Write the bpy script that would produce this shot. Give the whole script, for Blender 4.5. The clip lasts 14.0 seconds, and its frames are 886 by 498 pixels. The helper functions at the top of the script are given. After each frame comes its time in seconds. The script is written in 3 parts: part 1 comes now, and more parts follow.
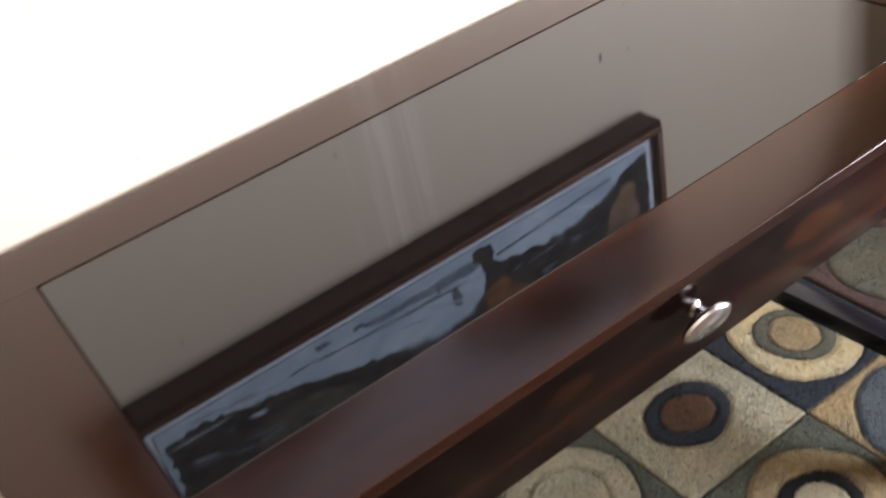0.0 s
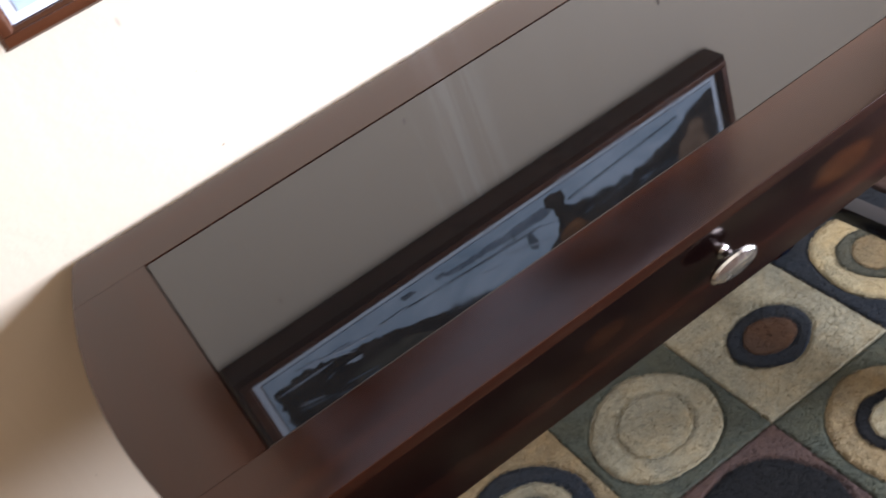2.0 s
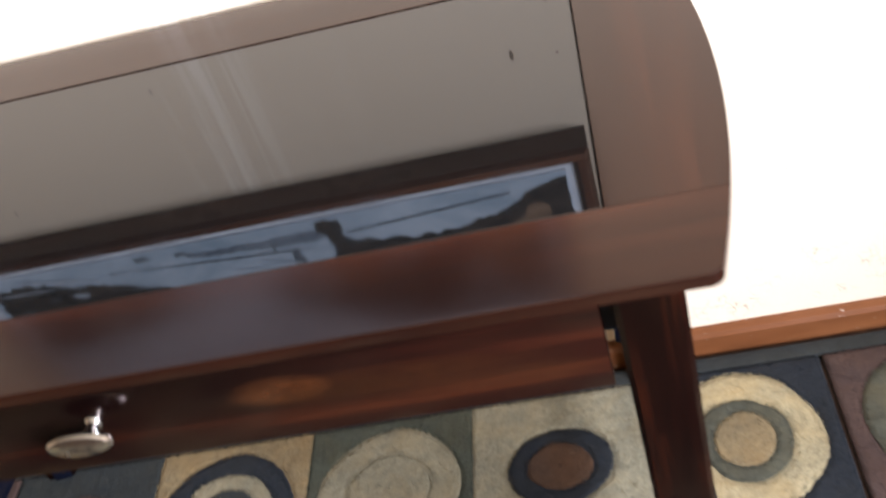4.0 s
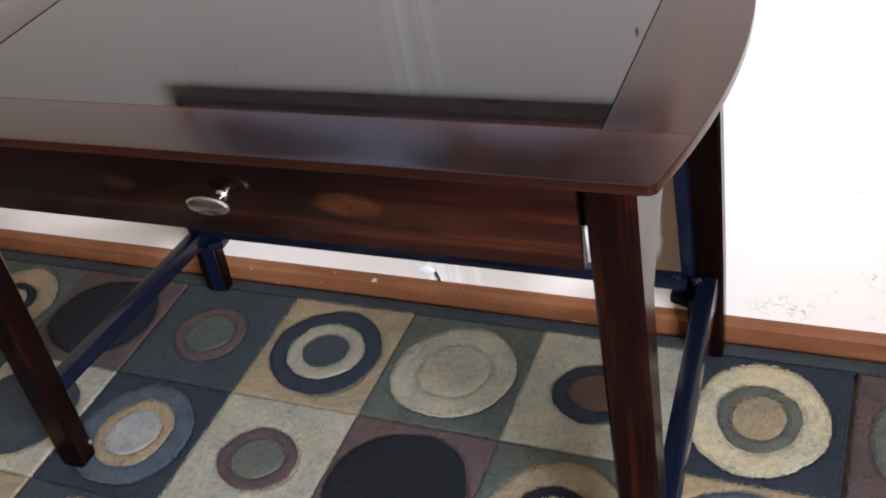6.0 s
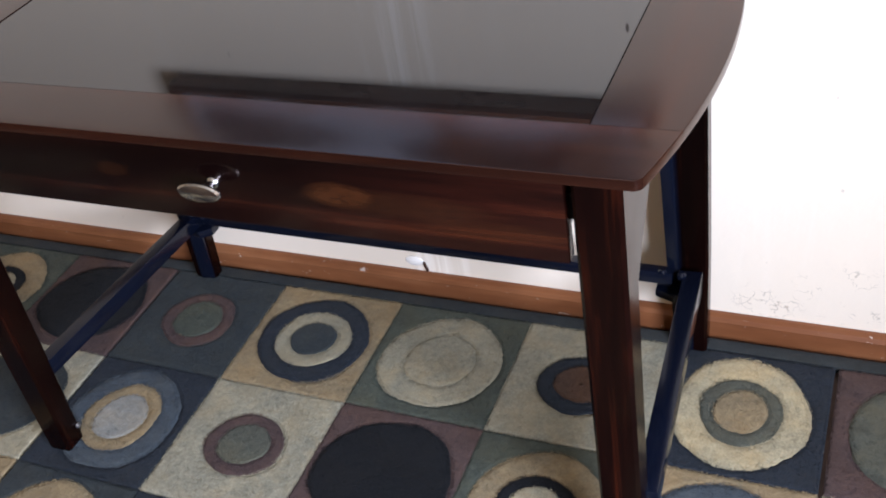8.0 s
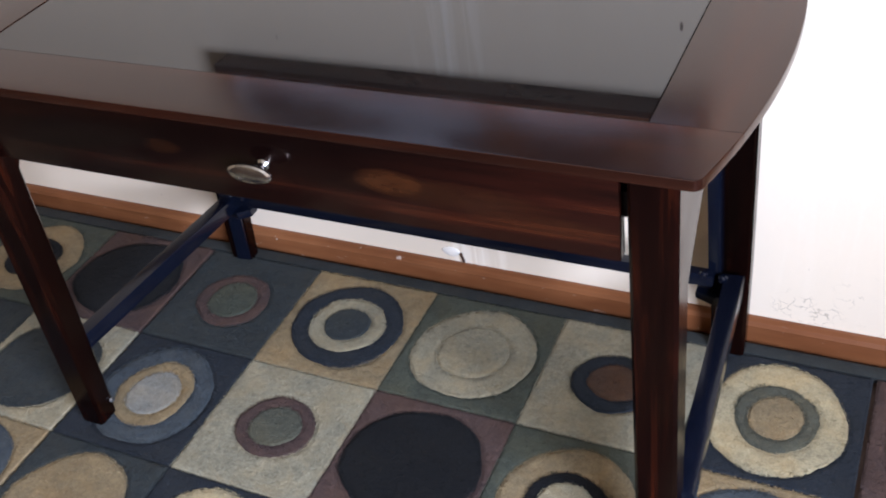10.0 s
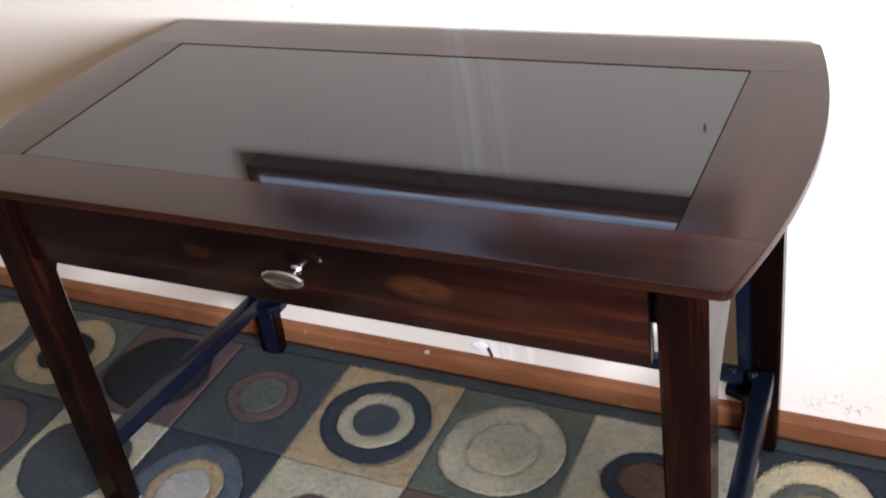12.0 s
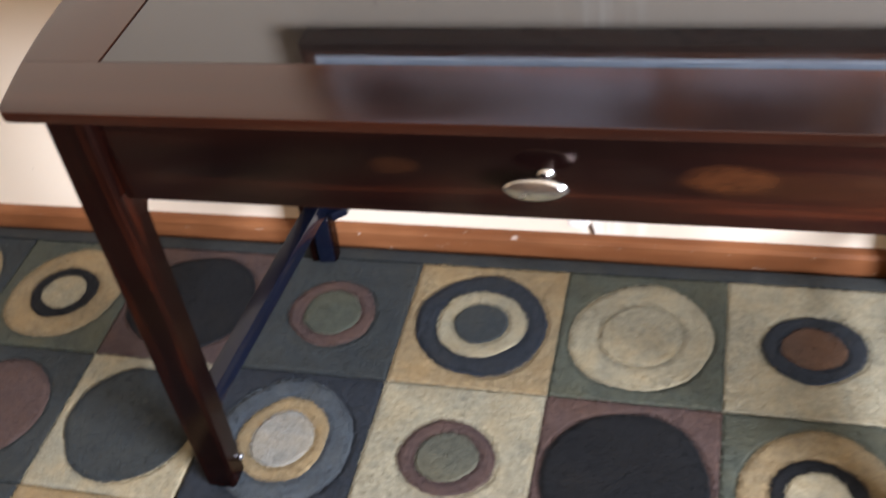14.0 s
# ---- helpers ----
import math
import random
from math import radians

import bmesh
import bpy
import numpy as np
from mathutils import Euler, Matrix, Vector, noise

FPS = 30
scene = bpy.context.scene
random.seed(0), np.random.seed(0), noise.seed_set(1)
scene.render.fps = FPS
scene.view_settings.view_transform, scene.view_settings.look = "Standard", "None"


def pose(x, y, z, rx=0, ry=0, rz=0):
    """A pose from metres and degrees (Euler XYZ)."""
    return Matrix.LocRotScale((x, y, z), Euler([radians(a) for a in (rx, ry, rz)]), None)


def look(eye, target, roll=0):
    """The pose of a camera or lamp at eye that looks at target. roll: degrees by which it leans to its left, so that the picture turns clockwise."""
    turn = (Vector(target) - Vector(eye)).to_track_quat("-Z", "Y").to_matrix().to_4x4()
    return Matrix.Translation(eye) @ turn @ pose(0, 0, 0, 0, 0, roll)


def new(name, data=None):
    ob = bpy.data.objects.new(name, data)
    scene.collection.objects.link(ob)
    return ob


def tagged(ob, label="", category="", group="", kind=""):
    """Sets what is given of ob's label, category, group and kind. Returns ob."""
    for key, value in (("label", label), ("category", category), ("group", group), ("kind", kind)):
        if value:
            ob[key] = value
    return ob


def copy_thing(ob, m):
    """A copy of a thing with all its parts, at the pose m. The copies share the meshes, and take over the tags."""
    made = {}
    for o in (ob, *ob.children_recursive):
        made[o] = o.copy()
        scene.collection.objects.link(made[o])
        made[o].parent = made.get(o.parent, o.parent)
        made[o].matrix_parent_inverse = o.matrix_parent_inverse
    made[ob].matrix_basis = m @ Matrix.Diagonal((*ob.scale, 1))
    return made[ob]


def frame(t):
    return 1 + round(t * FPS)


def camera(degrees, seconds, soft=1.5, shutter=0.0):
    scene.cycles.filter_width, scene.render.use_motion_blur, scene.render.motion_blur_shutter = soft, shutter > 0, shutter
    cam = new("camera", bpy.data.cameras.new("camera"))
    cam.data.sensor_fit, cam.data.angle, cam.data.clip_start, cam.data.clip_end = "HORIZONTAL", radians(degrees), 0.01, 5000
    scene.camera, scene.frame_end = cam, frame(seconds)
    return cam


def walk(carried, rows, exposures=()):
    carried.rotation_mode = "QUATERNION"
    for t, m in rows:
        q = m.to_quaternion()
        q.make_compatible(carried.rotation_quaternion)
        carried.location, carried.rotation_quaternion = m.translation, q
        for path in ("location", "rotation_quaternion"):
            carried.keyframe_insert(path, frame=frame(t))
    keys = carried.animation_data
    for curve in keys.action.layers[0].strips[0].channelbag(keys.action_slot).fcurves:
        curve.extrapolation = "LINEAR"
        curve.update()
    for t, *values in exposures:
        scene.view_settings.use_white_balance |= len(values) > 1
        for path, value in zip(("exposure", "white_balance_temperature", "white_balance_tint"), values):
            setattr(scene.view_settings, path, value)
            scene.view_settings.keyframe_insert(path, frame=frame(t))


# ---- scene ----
cam = camera(46.7, 14.0, soft=1.8, shutter=0.4)
PATH = [
    (0, (-0.467, -1.066, 1.351), (0.296, 0.368, 0.184), -13.1),
    (0.2, (-0.545, -1.063, 1.346), (0.222, 0.332, 0.137), -11.3),
    (0.5, (-0.649, -1.081, 1.325), (0.102, 0.286, 0.073), -12.3),
    (0.9, (-0.733, -1.096, 1.317), (0.046, 0.169, -0.021), -11.1),
    (1, (-0.737, -1.099, 1.317), (0.047, 0.161, -0.024), -10.6),
    (1.2, (-0.729, -1.087, 1.314), (0.051, 0.185, -0.017), -12.1),
    (1.5, (-0.632, -1.124, 1.362), (0.001, 0.280, 0.086), -17.0),
    (1.8, (-0.453, -1.179, 1.411), (0.026, 0.323, 0.182), -22.8),
    (2, (-0.410, -1.181, 1.429), (0.068, 0.332, 0.212), -23.2),
    (2.4, (-0.236, -1.134, 1.429), (0.217, 0.381, 0.204), -19.5),
    (2.5, (-0.211, -1.112, 1.411), (0.262, 0.393, 0.181), -18.7),
    (2.7, (-0.047, -1.030, 1.383), (0.342, 0.399, 0.040), -20.4),
    (3, (0.054, -0.992, 1.387), (0.442, 0.387, -0.009), -21.2),
    (3.3, (0.285, -0.987, 1.342), (0.536, 0.430, -0.048), -22.1),
    (3.5, (0.411, -0.990, 1.307), (0.404, 0.467, -0.064), -24.2),
    (3.7, (0.513, -1.024, 1.311), (0.247, 0.449, -0.015), -21.1),
    (4, (0.591, -1.086, 1.302), (0.233, 0.397, 0.010), -19.4),
    (4.1, (0.611, -1.135, 1.317), (0.248, 0.323, -0.003), -18.4),
    (4.2, (0.623, -1.178, 1.328), (0.249, 0.243, -0.028), -16.2),
    (6.5, (0.878, -1.352, 1.350), (0.072, 0.044, 0.165), -13.0),
    (7, (0.872, -1.347, 1.349), (0.072, 0.034, 0.144), -12.9),
    (7.5, (0.869, -1.355, 1.355), (0.102, 0.033, 0.136), -11.9),
    (9.8, (0.829, -1.366, 1.362), (0.057, -0.005, 0.117), -9.4),
    (10, (0.830, -1.370, 1.361), (0.041, -0.007, 0.127), -9.6),
    (10.5, (0.829, -1.377, 1.366), (0.016, -0.023, 0.139), -9.8),
    (11, (0.826, -1.378, 1.365), (0.012, -0.015, 0.148), -9.4),
    (11.5, (0.826, -1.385, 1.369), (-0.004, -0.021, 0.165), -9.7),
    (11.7, (0.827, -1.375, 1.383), (0.003, 0.003, 0.189), -10.3),
    (12, (0.826, -1.367, 1.397), (-0.027, 0.067, 0.294), -10.3),
    (12.3, (0.807, -1.371, 1.392), (-0.054, 0.067, 0.301), -9.3),
    (12.5, (0.792, -1.376, 1.380), (-0.062, 0.054, 0.274), -8.8),
    (12.8, (0.743, -1.340, 1.381), (-0.082, 0.048, 0.200), -9.5),
    (13, (0.697, -1.334, 1.390), (-0.090, 0.056, 0.186), -10.5),
    (13.2, (0.582, -1.332, 1.378), (-0.111, 0.080, 0.141), -11.6),
    (13.4, (0.521, -1.331, 1.378), (-0.123, 0.067, 0.101), -13.0),
    (13.5, (0.476, -1.331, 1.370), (-0.110, 0.082, 0.081), -12.9),
    (13.7, (0.387, -1.327, 1.372), (-0.146, 0.095, 0.068), -12.0),
    (14, (0.259, -1.286, 1.343), (-0.252, 0.072, -0.033), -11.2),
]
EXPOSURES = [(0.0, -0.6, 6500, 10), (0.5, -0.55, 6500, 10), (1.0, -0.2, 6250, 10), (1.5, -0.27, 6350, 10), (2.0, -0.72, 6200, 10),
             (2.5, -1.12, 6150, 10), (3.0, -0.88, 6450, 10), (3.5, -0.8, 6500, 10), (4.2, -0.45, 6500, 10), (6.3, -0.85, 5700, 10), (11.5, -0.95, 5700, 10),
             (12.0, -0.78, 5800, 10), (13.0, -1.0, 6000, 10), (13.5, -1.0, 6250, 10), (14.0, -0.2, 6300, 10)]
walk(cam, [(t, look(eye, target, roll)) for t, eye, target, roll in PATH], EXPOSURES)

# ---- world and light ----
world = bpy.data.worlds.new("world")
scene.world = world
world.use_nodes = True
wt = world.node_tree
sky = wt.nodes.new("ShaderNodeTexSky")
sky.sky_type = "NISHITA"
sky.sun_disc = False
sky.sun_elevation, sky.sun_rotation = radians(35), radians(-60)
wt.links.new(sky.outputs["Color"], wt.nodes["Background"].inputs["Color"])
wt.nodes["Background"].inputs["Strength"].default_value = 0.1

# daylight in the window opening of the right-hand wall
WIN_Y0, WIN_Y1, WIN_Z0, WIN_Z1 = -2.52, -1.22, 0.72, 1.70
ROOM_X0, ROOM_X1, ROOM_Y0, WALL_Y, CEIL, FLOOR = -2.9, 1.75, -3.4, 0.065, 2.5, -0.016
lamp = bpy.data.lights.new("window_daylight", "AREA")
lamp.shape, lamp.size, lamp.size_y = "RECTANGLE", WIN_Y1 - WIN_Y0 - 0.1, WIN_Z1 - WIN_Z0 - 0.1
lamp.energy, lamp.color = 560, (0.77, 0.82, 1.0)
sun_ob = new("window_daylight", lamp)
sun_ob.matrix_world = look((ROOM_X1 + 0.05, (WIN_Y0 + WIN_Y1) / 2, (WIN_Z0 + WIN_Z1) / 2),
                           (ROOM_X1 - 1, (WIN_Y0 + WIN_Y1) / 2, (WIN_Z0 + WIN_Z1) / 2))


# ---- materials ----
def material(name):
    m = bpy.data.materials.new(name)
    m.use_nodes = True
    t = m.node_tree
    return m, t, t.nodes["Principled BSDF"]


def node(t, kind, **inputs):
    n = t.nodes.new(kind)
    for k, v in inputs.items():
        n.inputs[k.replace("_", " ")].default_value = v
    return n


def coords(t, scale=(1, 1, 1), which="Object"):
    tc = t.nodes.new("ShaderNodeTexCoord")
    mp = t.nodes.new("ShaderNodeMapping")
    mp.inputs["Scale"].default_value = scale
    t.links.new(tc.outputs[which], mp.inputs["Vector"])
    return mp.outputs["Vector"]


def noise_tex(t, vec, scale, detail=4.0, rough=0.55, distort=0.0):
    n = t.nodes.new("ShaderNodeTexNoise")
    n.inputs["Scale"].default_value = scale
    n.inputs["Detail"].default_value = detail
    n.inputs["Roughness"].default_value = rough
    n.inputs["Distortion"].default_value = distort
    t.links.new(vec, n.inputs["Vector"])
    return n.outputs["Fac"]


def ramp(t, fac, *stops):
    r = t.nodes.new("ShaderNodeValToRGB")
    e = r.color_ramp.elements
    while len(e) < len(stops):
        e.new(0.5)
    for el, (p, c) in zip(e, stops):
        el.position = p
        el.color = (*c, 1) if len(c) == 3 else c
    t.links.new(fac, r.inputs["Fac"])
    return r.outputs["Color"]


def mix(t, fac, a, b, kind="MIX"):
    n = t.nodes.new("ShaderNodeMix")
    n.data_type, n.blend_type = "RGBA", kind
    for s, v in ((n.inputs["Factor"], fac), (n.inputs[6], a), (n.inputs[7], b)):
        if hasattr(v, "is_linked"):
            t.links.new(v, s)
        else:
            s.default_value = v if isinstance(v, float) else (*v, 1)
    return n.outputs[2]


def bump(t, p, height, strength, distance, into=None):
    b = t.nodes.new("ShaderNodeBump")
    b.inputs["Strength"].default_value = strength
    b.inputs["Distance"].default_value = distance
    t.links.new(height, b.inputs["Height"])
    if into:
        t.links.new(into, b.inputs["Normal"])
    t.links.new(b.outputs["Normal"], p.inputs["Normal"])
    return b.outputs["Normal"]


def paint(name, c1, c2, rough=0.6, scale=6.0, grain=180.0, relief=0.15):
    m, t, p = material(name)
    v = coords(t)
    col = mix(t, noise_tex(t, v, scale), c1, c2)
    t.links.new(col, p.inputs["Base Color"])
    p.inputs["Roughness"].default_value = rough
    bump(t, p, noise_tex(t, v, grain, 3), relief, 0.002)
    return m


def spot_mask(t, vec, centre, size, much):
    """A soft oval of the given half-widths."""
    mp = t.nodes.new("ShaderNodeMapping")
    mp.vector_type = "TEXTURE"
    mp.inputs["Location"].default_value = centre
    mp.inputs["Scale"].default_value = size
    t.links.new(vec, mp.inputs["Vector"])
    ball = t.nodes.new("ShaderNodeTexGradient")
    ball.gradient_type = "SPHERICAL"
    t.links.new(mp.outputs["Vector"], ball.inputs["Vector"])
    return ramp(t, ball.outputs["Fac"], (0.0, (0, 0, 0)), (0.45, (much, much, much)))


def wall_paint():
    m, t, p = material("cream_wall_paint")
    v = coords(t)
    col = mix(t, noise_tex(t, v, 2.2, 5), (0.70, 0.590, 0.445), (0.65, 0.540, 0.395))
    # trowelled repair streaks, upright and paler
    st = coords(t, (17, 1, 1.3))
    streak = ramp(t, noise_tex(t, st, 1.0, 4, 0.6, 0.5), (0.60, (0, 0, 0)), (0.80, (0.35, 0.35, 0.35)))
    col = mix(t, streak, col, (0.74, 0.645, 0.51))
    sep = t.nodes.new("ShaderNodeSeparateXYZ")
    t.links.new(v, sep.inputs[0])
    # runs of thicker paint above the desk
    runs = ramp(t, noise_tex(t, coords(t, (62, 1, 2.0)), 1.0, 3, 0.5, 0.8), (0.46, (0, 0, 0)), (0.64, (0.8, 0.8, 0.8)))
    band = ramp(t, sep.outputs["X"], (0.0, (0.35, 0.35, 0.35)), (0.05, (1, 1, 1)), (0.12, (0.8, 0.8, 0.8)), (0.16, (0, 0, 0)))
    left = ramp(t, sep.outputs["X"], (0.0, (0, 0, 0)), (0.001, (1, 1, 1)))
    runs = mix(t, 1.0, mix(t, 1.0, runs, band, "MULTIPLY"), left, "MULTIPLY")
    col = mix(t, runs, col, (0.82, 0.73, 0.59))
    # cracked and scraped paint low on the wall beside the desk
    cells = t.nodes.new("ShaderNodeTexVoronoi")
    cells.feature = "DISTANCE_TO_EDGE"
    cells.inputs["Scale"].default_value = 46
    wob = t.nodes.new("ShaderNodeTexNoise")
    wob.inputs["Scale"].default_value = 30
    t.links.new(v, wob.inputs["Vector"])
    t.links.new(mix(t, 0.06, v, wob.outputs["Color"], "ADD"), cells.inputs["Vector"])
    crack = ramp(t, cells.outputs["Distance"], (0.015, (1, 1, 1)), (0.055, (0, 0, 0)))
    some = ramp(t, noise_tex(t, v, 21, 4, 0.6), (0.50, (0, 0, 0)), (0.58, (1, 1, 1)))
    crack = mix(t, 1.0, crack, some, "MULTIPLY")
    for x, z, wide, high in ((0.86, 0.105, 0.12, 0.085), (0.715, 0.075, 0.07, 0.05), (1.06, 0.11, 0.12, 0.10)):
        col = mix(t, mix(t, 1.0, crack, spot_mask(t, v, (x, WALL_Y, z), (wide, 0.2, high), 0.85), "MULTIPLY"), col, (0.36, 0.29, 0.21))
    # nail marks and chips
    col = mix(t, spot_mask(t, v, (0.484, WALL_Y, 0.914), (0.0035, 0.1, 0.010), 1.0), col, (0.16, 0.12, 0.08))
    for x, z, wide, high in ((0.006, 0.851, 0.003, 0.007), (-0.281, 0.999, 0.003, 0.008), (0.93, 0.44, 0.004, 0.007),
                             (0.80, 0.50, 0.003, 0.004), (0.82, 0.33, 0.003, 0.004)):
        col = mix(t, spot_mask(t, v, (x, WALL_Y, z), (wide, 0.1, high), 1.0), col, (0.50, 0.41, 0.31))
    speck = ramp(t, noise_tex(t, v, 60, 2), (0.21, (1, 1, 1)), (0.245, (0, 0, 0)))
    col = mix(t, speck, col, (0.30, 0.22, 0.15))
    t.links.new(col, p.inputs["Base Color"])
    p.inputs["Roughness"].default_value = 0.62
    bump(t, p, noise_tex(t, v, 35, 6), 0.25, 0.004)
    return m


def wood(name, axis, dark, mid, light, rough=0.2, patch=0.0, coat=0.6, gloss=0.42):
    """Stained, lacquered timber with its grain along one axis."""
    m, t, p = material(name)
    s = [38.0, 38.0, 38.0]
    s[axis] = 1.6
    v = coords(t, s)
    grain = noise_tex(t, v, 1.0, 6, 0.62, 0.6)
    s2 = [9.0, 9.0, 9.0]
    s2[axis] = 1.1
    broad = noise_tex(t, coords(t, s2), 1.0, 3, 0.5, 0.3)
    col = ramp(t, grain, (0.30, dark), (0.55, mid), (0.78, light))
    col = mix(t, ramp(t, broad, (0.35, (0, 0, 0)), (0.70, (1, 1, 1))), dark, col)
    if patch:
        # soft orange ovals with ragged streaks, at set places on the front
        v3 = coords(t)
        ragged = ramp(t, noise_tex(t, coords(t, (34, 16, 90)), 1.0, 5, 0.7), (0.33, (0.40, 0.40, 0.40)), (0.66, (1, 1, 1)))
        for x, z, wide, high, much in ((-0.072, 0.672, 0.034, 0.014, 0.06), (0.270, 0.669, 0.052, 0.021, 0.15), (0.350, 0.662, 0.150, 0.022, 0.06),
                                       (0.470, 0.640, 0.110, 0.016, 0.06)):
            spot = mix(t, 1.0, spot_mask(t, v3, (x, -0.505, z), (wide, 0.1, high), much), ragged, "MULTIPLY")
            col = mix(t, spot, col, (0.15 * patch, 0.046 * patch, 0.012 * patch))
    t.links.new(col, p.inputs["Base Color"])
    t.links.new(ramp(t, noise_tex(t, coords(t), 14, 5), (0.3, (rough * 0.8,) * 3), (0.75, (rough * 1.35,) * 3)),
                p.inputs["Roughness"])
    p.inputs["Specular IOR Level"].default_value = gloss
    p.inputs["Specular Tint"].default_value = (1.0, 0.70, 0.58, 1)
    p.inputs["Coat Weight"].default_value = coat * 0.2
    p.inputs["Coat Roughness"].default_value = rough * 0.9
    bump(t, p, grain, 0.05, 0.001)
    return m


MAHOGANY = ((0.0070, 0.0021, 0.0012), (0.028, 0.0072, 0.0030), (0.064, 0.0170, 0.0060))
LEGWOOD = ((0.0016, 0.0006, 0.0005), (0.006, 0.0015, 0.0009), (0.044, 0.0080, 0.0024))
top_x = wood("dark_mahogany_lengthwise", 0, *MAHOGANY, rough=0.19, coat=0.3)
top_y = wood("dark_mahogany_crosswise", 1, *MAHOGANY, rough=0.19, coat=0.3)
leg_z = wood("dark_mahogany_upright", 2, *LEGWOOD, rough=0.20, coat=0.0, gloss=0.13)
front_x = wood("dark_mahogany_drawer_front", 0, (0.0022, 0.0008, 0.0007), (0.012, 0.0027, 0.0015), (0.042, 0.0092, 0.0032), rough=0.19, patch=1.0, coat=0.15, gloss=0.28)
base_x = wood("orange_stained_pine", 0, (0.155, 0.056, 0.020), (0.25, 0.100, 0.038), (0.33, 0.150, 0.064), rough=0.35, coat=0.3)
frame_x = wood("picture_frame_wood", 0, (0.04, 0.014, 0.006), (0.10, 0.037, 0.015), (0.17, 0.066, 0.027), rough=0.3, coat=0.3)
frame_z = wood("picture_frame_wood_upright", 2, (0.05, 0.017, 0.007), (0.12, 0.045, 0.018), (0.19, 0.075, 0.03), rough=0.3, coat=0.3)
t = base_x.node_tree
p = t.nodes["Principled BSDF"]
src = p.inputs["Base Color"].links[0].from_socket
fleck = ramp(t, noise_tex(t, coords(t, (1, 1, 2.2)), 55, 2, 0.5, 1.0), (0.725, (0, 0, 0)), (0.755, (0.8, 0.8, 0.8)))
t.links.new(mix(t, fleck, src, (0.60, 0.50, 0.40)), p.inputs["Base Color"])
scrape = ramp(t, noise_tex(t, coords(t, (3, 3, 9)), 2.0, 5), (0.35, (0.72, 0.68, 0.66)), (0.65, (1, 1, 1)))
t.links.new(mix(t, 1.0, p.inputs["Base Color"].links[0].from_socket, scrape, "MULTIPLY"), p.inputs["Base Color"])
floor_wood = wood("dark_floor_boards", 1, (0.02, 0.012, 0.008), (0.05, 0.028, 0.016), (0.09, 0.05, 0.028), rough=0.4, coat=0.1)
drawer_wood = wood("plain_drawer_timber", 1, (0.03, 0.013, 0.008), (0.05, 0.022, 0.012), (0.07, 0.03, 0.016), rough=0.5, coat=0.0)
wall_mat = wall_paint()
room_paint = paint("tan_room_paint", (0.31, 0.215, 0.12), (0.265, 0.18, 0.10), 0.7)
ceiling_mat = paint("tan_ceiling_paint", (0.40, 0.33, 0.24), (0.36, 0.295, 0.21), 0.8)
window_paint = paint("white_window_paint", (0.80, 0.79, 0.76), (0.74, 0.73, 0.70), 0.4)
white_plastic = paint("yellowed_white_plastic", (0.76, 0.70, 0.60), (0.70, 0.64, 0.54), 0.5)


def black_lacquer():
    m, t, p = material("blue_black_lacquer")
    v = coords(t)
    col = mix(t, noise_tex(t, v, 22, 4), (0.0018, 0.0024, 0.0050), (0.0030, 0.0043, 0.0100))
    t.links.new(col, p.inputs["Base Color"])
    p.inputs["Roughness"].default_value = 0.16
    p.inputs["Specular IOR Level"].default_value = 0.3
    p.inputs["Coat Weight"].default_value = 0.15
    p.inputs["Coat Roughness"].default_value = 0.2
    bump(t, p, noise_tex(t, v, 120, 3), 0.08, 0.001)
    return m


def dark_glass():
    m, t, p = material("smoked_black_glass")
    v = coords(t)
    p.inputs["Base Color"].default_value = (0.006, 0.006, 0.006, 1)
    p.inputs["IOR"].default_value = 1.52
    smear = noise_tex(t, coords(t, (9, 2.2, 1)), 1.0, 4, 0.6, 0.4)
    t.links.new(ramp(t, smear, (0.45, (0.018,) * 3), (0.72, (0.075,) * 3)), p.inputs["Roughness"])
    dust = ramp(t, noise_tex(t, v, 210, 1), (0.150, (0.10, 0.09, 0.08)), (0.165, (0.006, 0.006, 0.006)))
    t.links.new(dust, p.inputs["Base Color"])
    p.inputs["Specular IOR Level"].default_value = 0.65
    return m


def metal(name, col, rough):
    m, t, p = material(name)
    p.inputs["Metallic"].default_value = 1.0
    v = coords(t)
    t.links.new(mix(t, noise_tex(t, v, 60, 3), col, tuple(c * 0.8 for c in col)), p.inputs["Base Color"])
    t.links.new(ramp(t, noise_tex(t, v, 90, 3), (0.3, (rough * 0.7,) * 3), (0.7, (rough * 1.4,) * 3)), p.inputs["Roughness"])
    return m


lacquer = black_lacquer()
glass_mat = dark_glass()
nickel = metal("brushed_nickel", (0.66, 0.64, 0.60), 0.2)
screw_black = metal("blackened_steel", (0.03, 0.03, 0.035), 0.4)
screw_steel = metal("dull_steel", (0.42, 0.42, 0.43), 0.35)


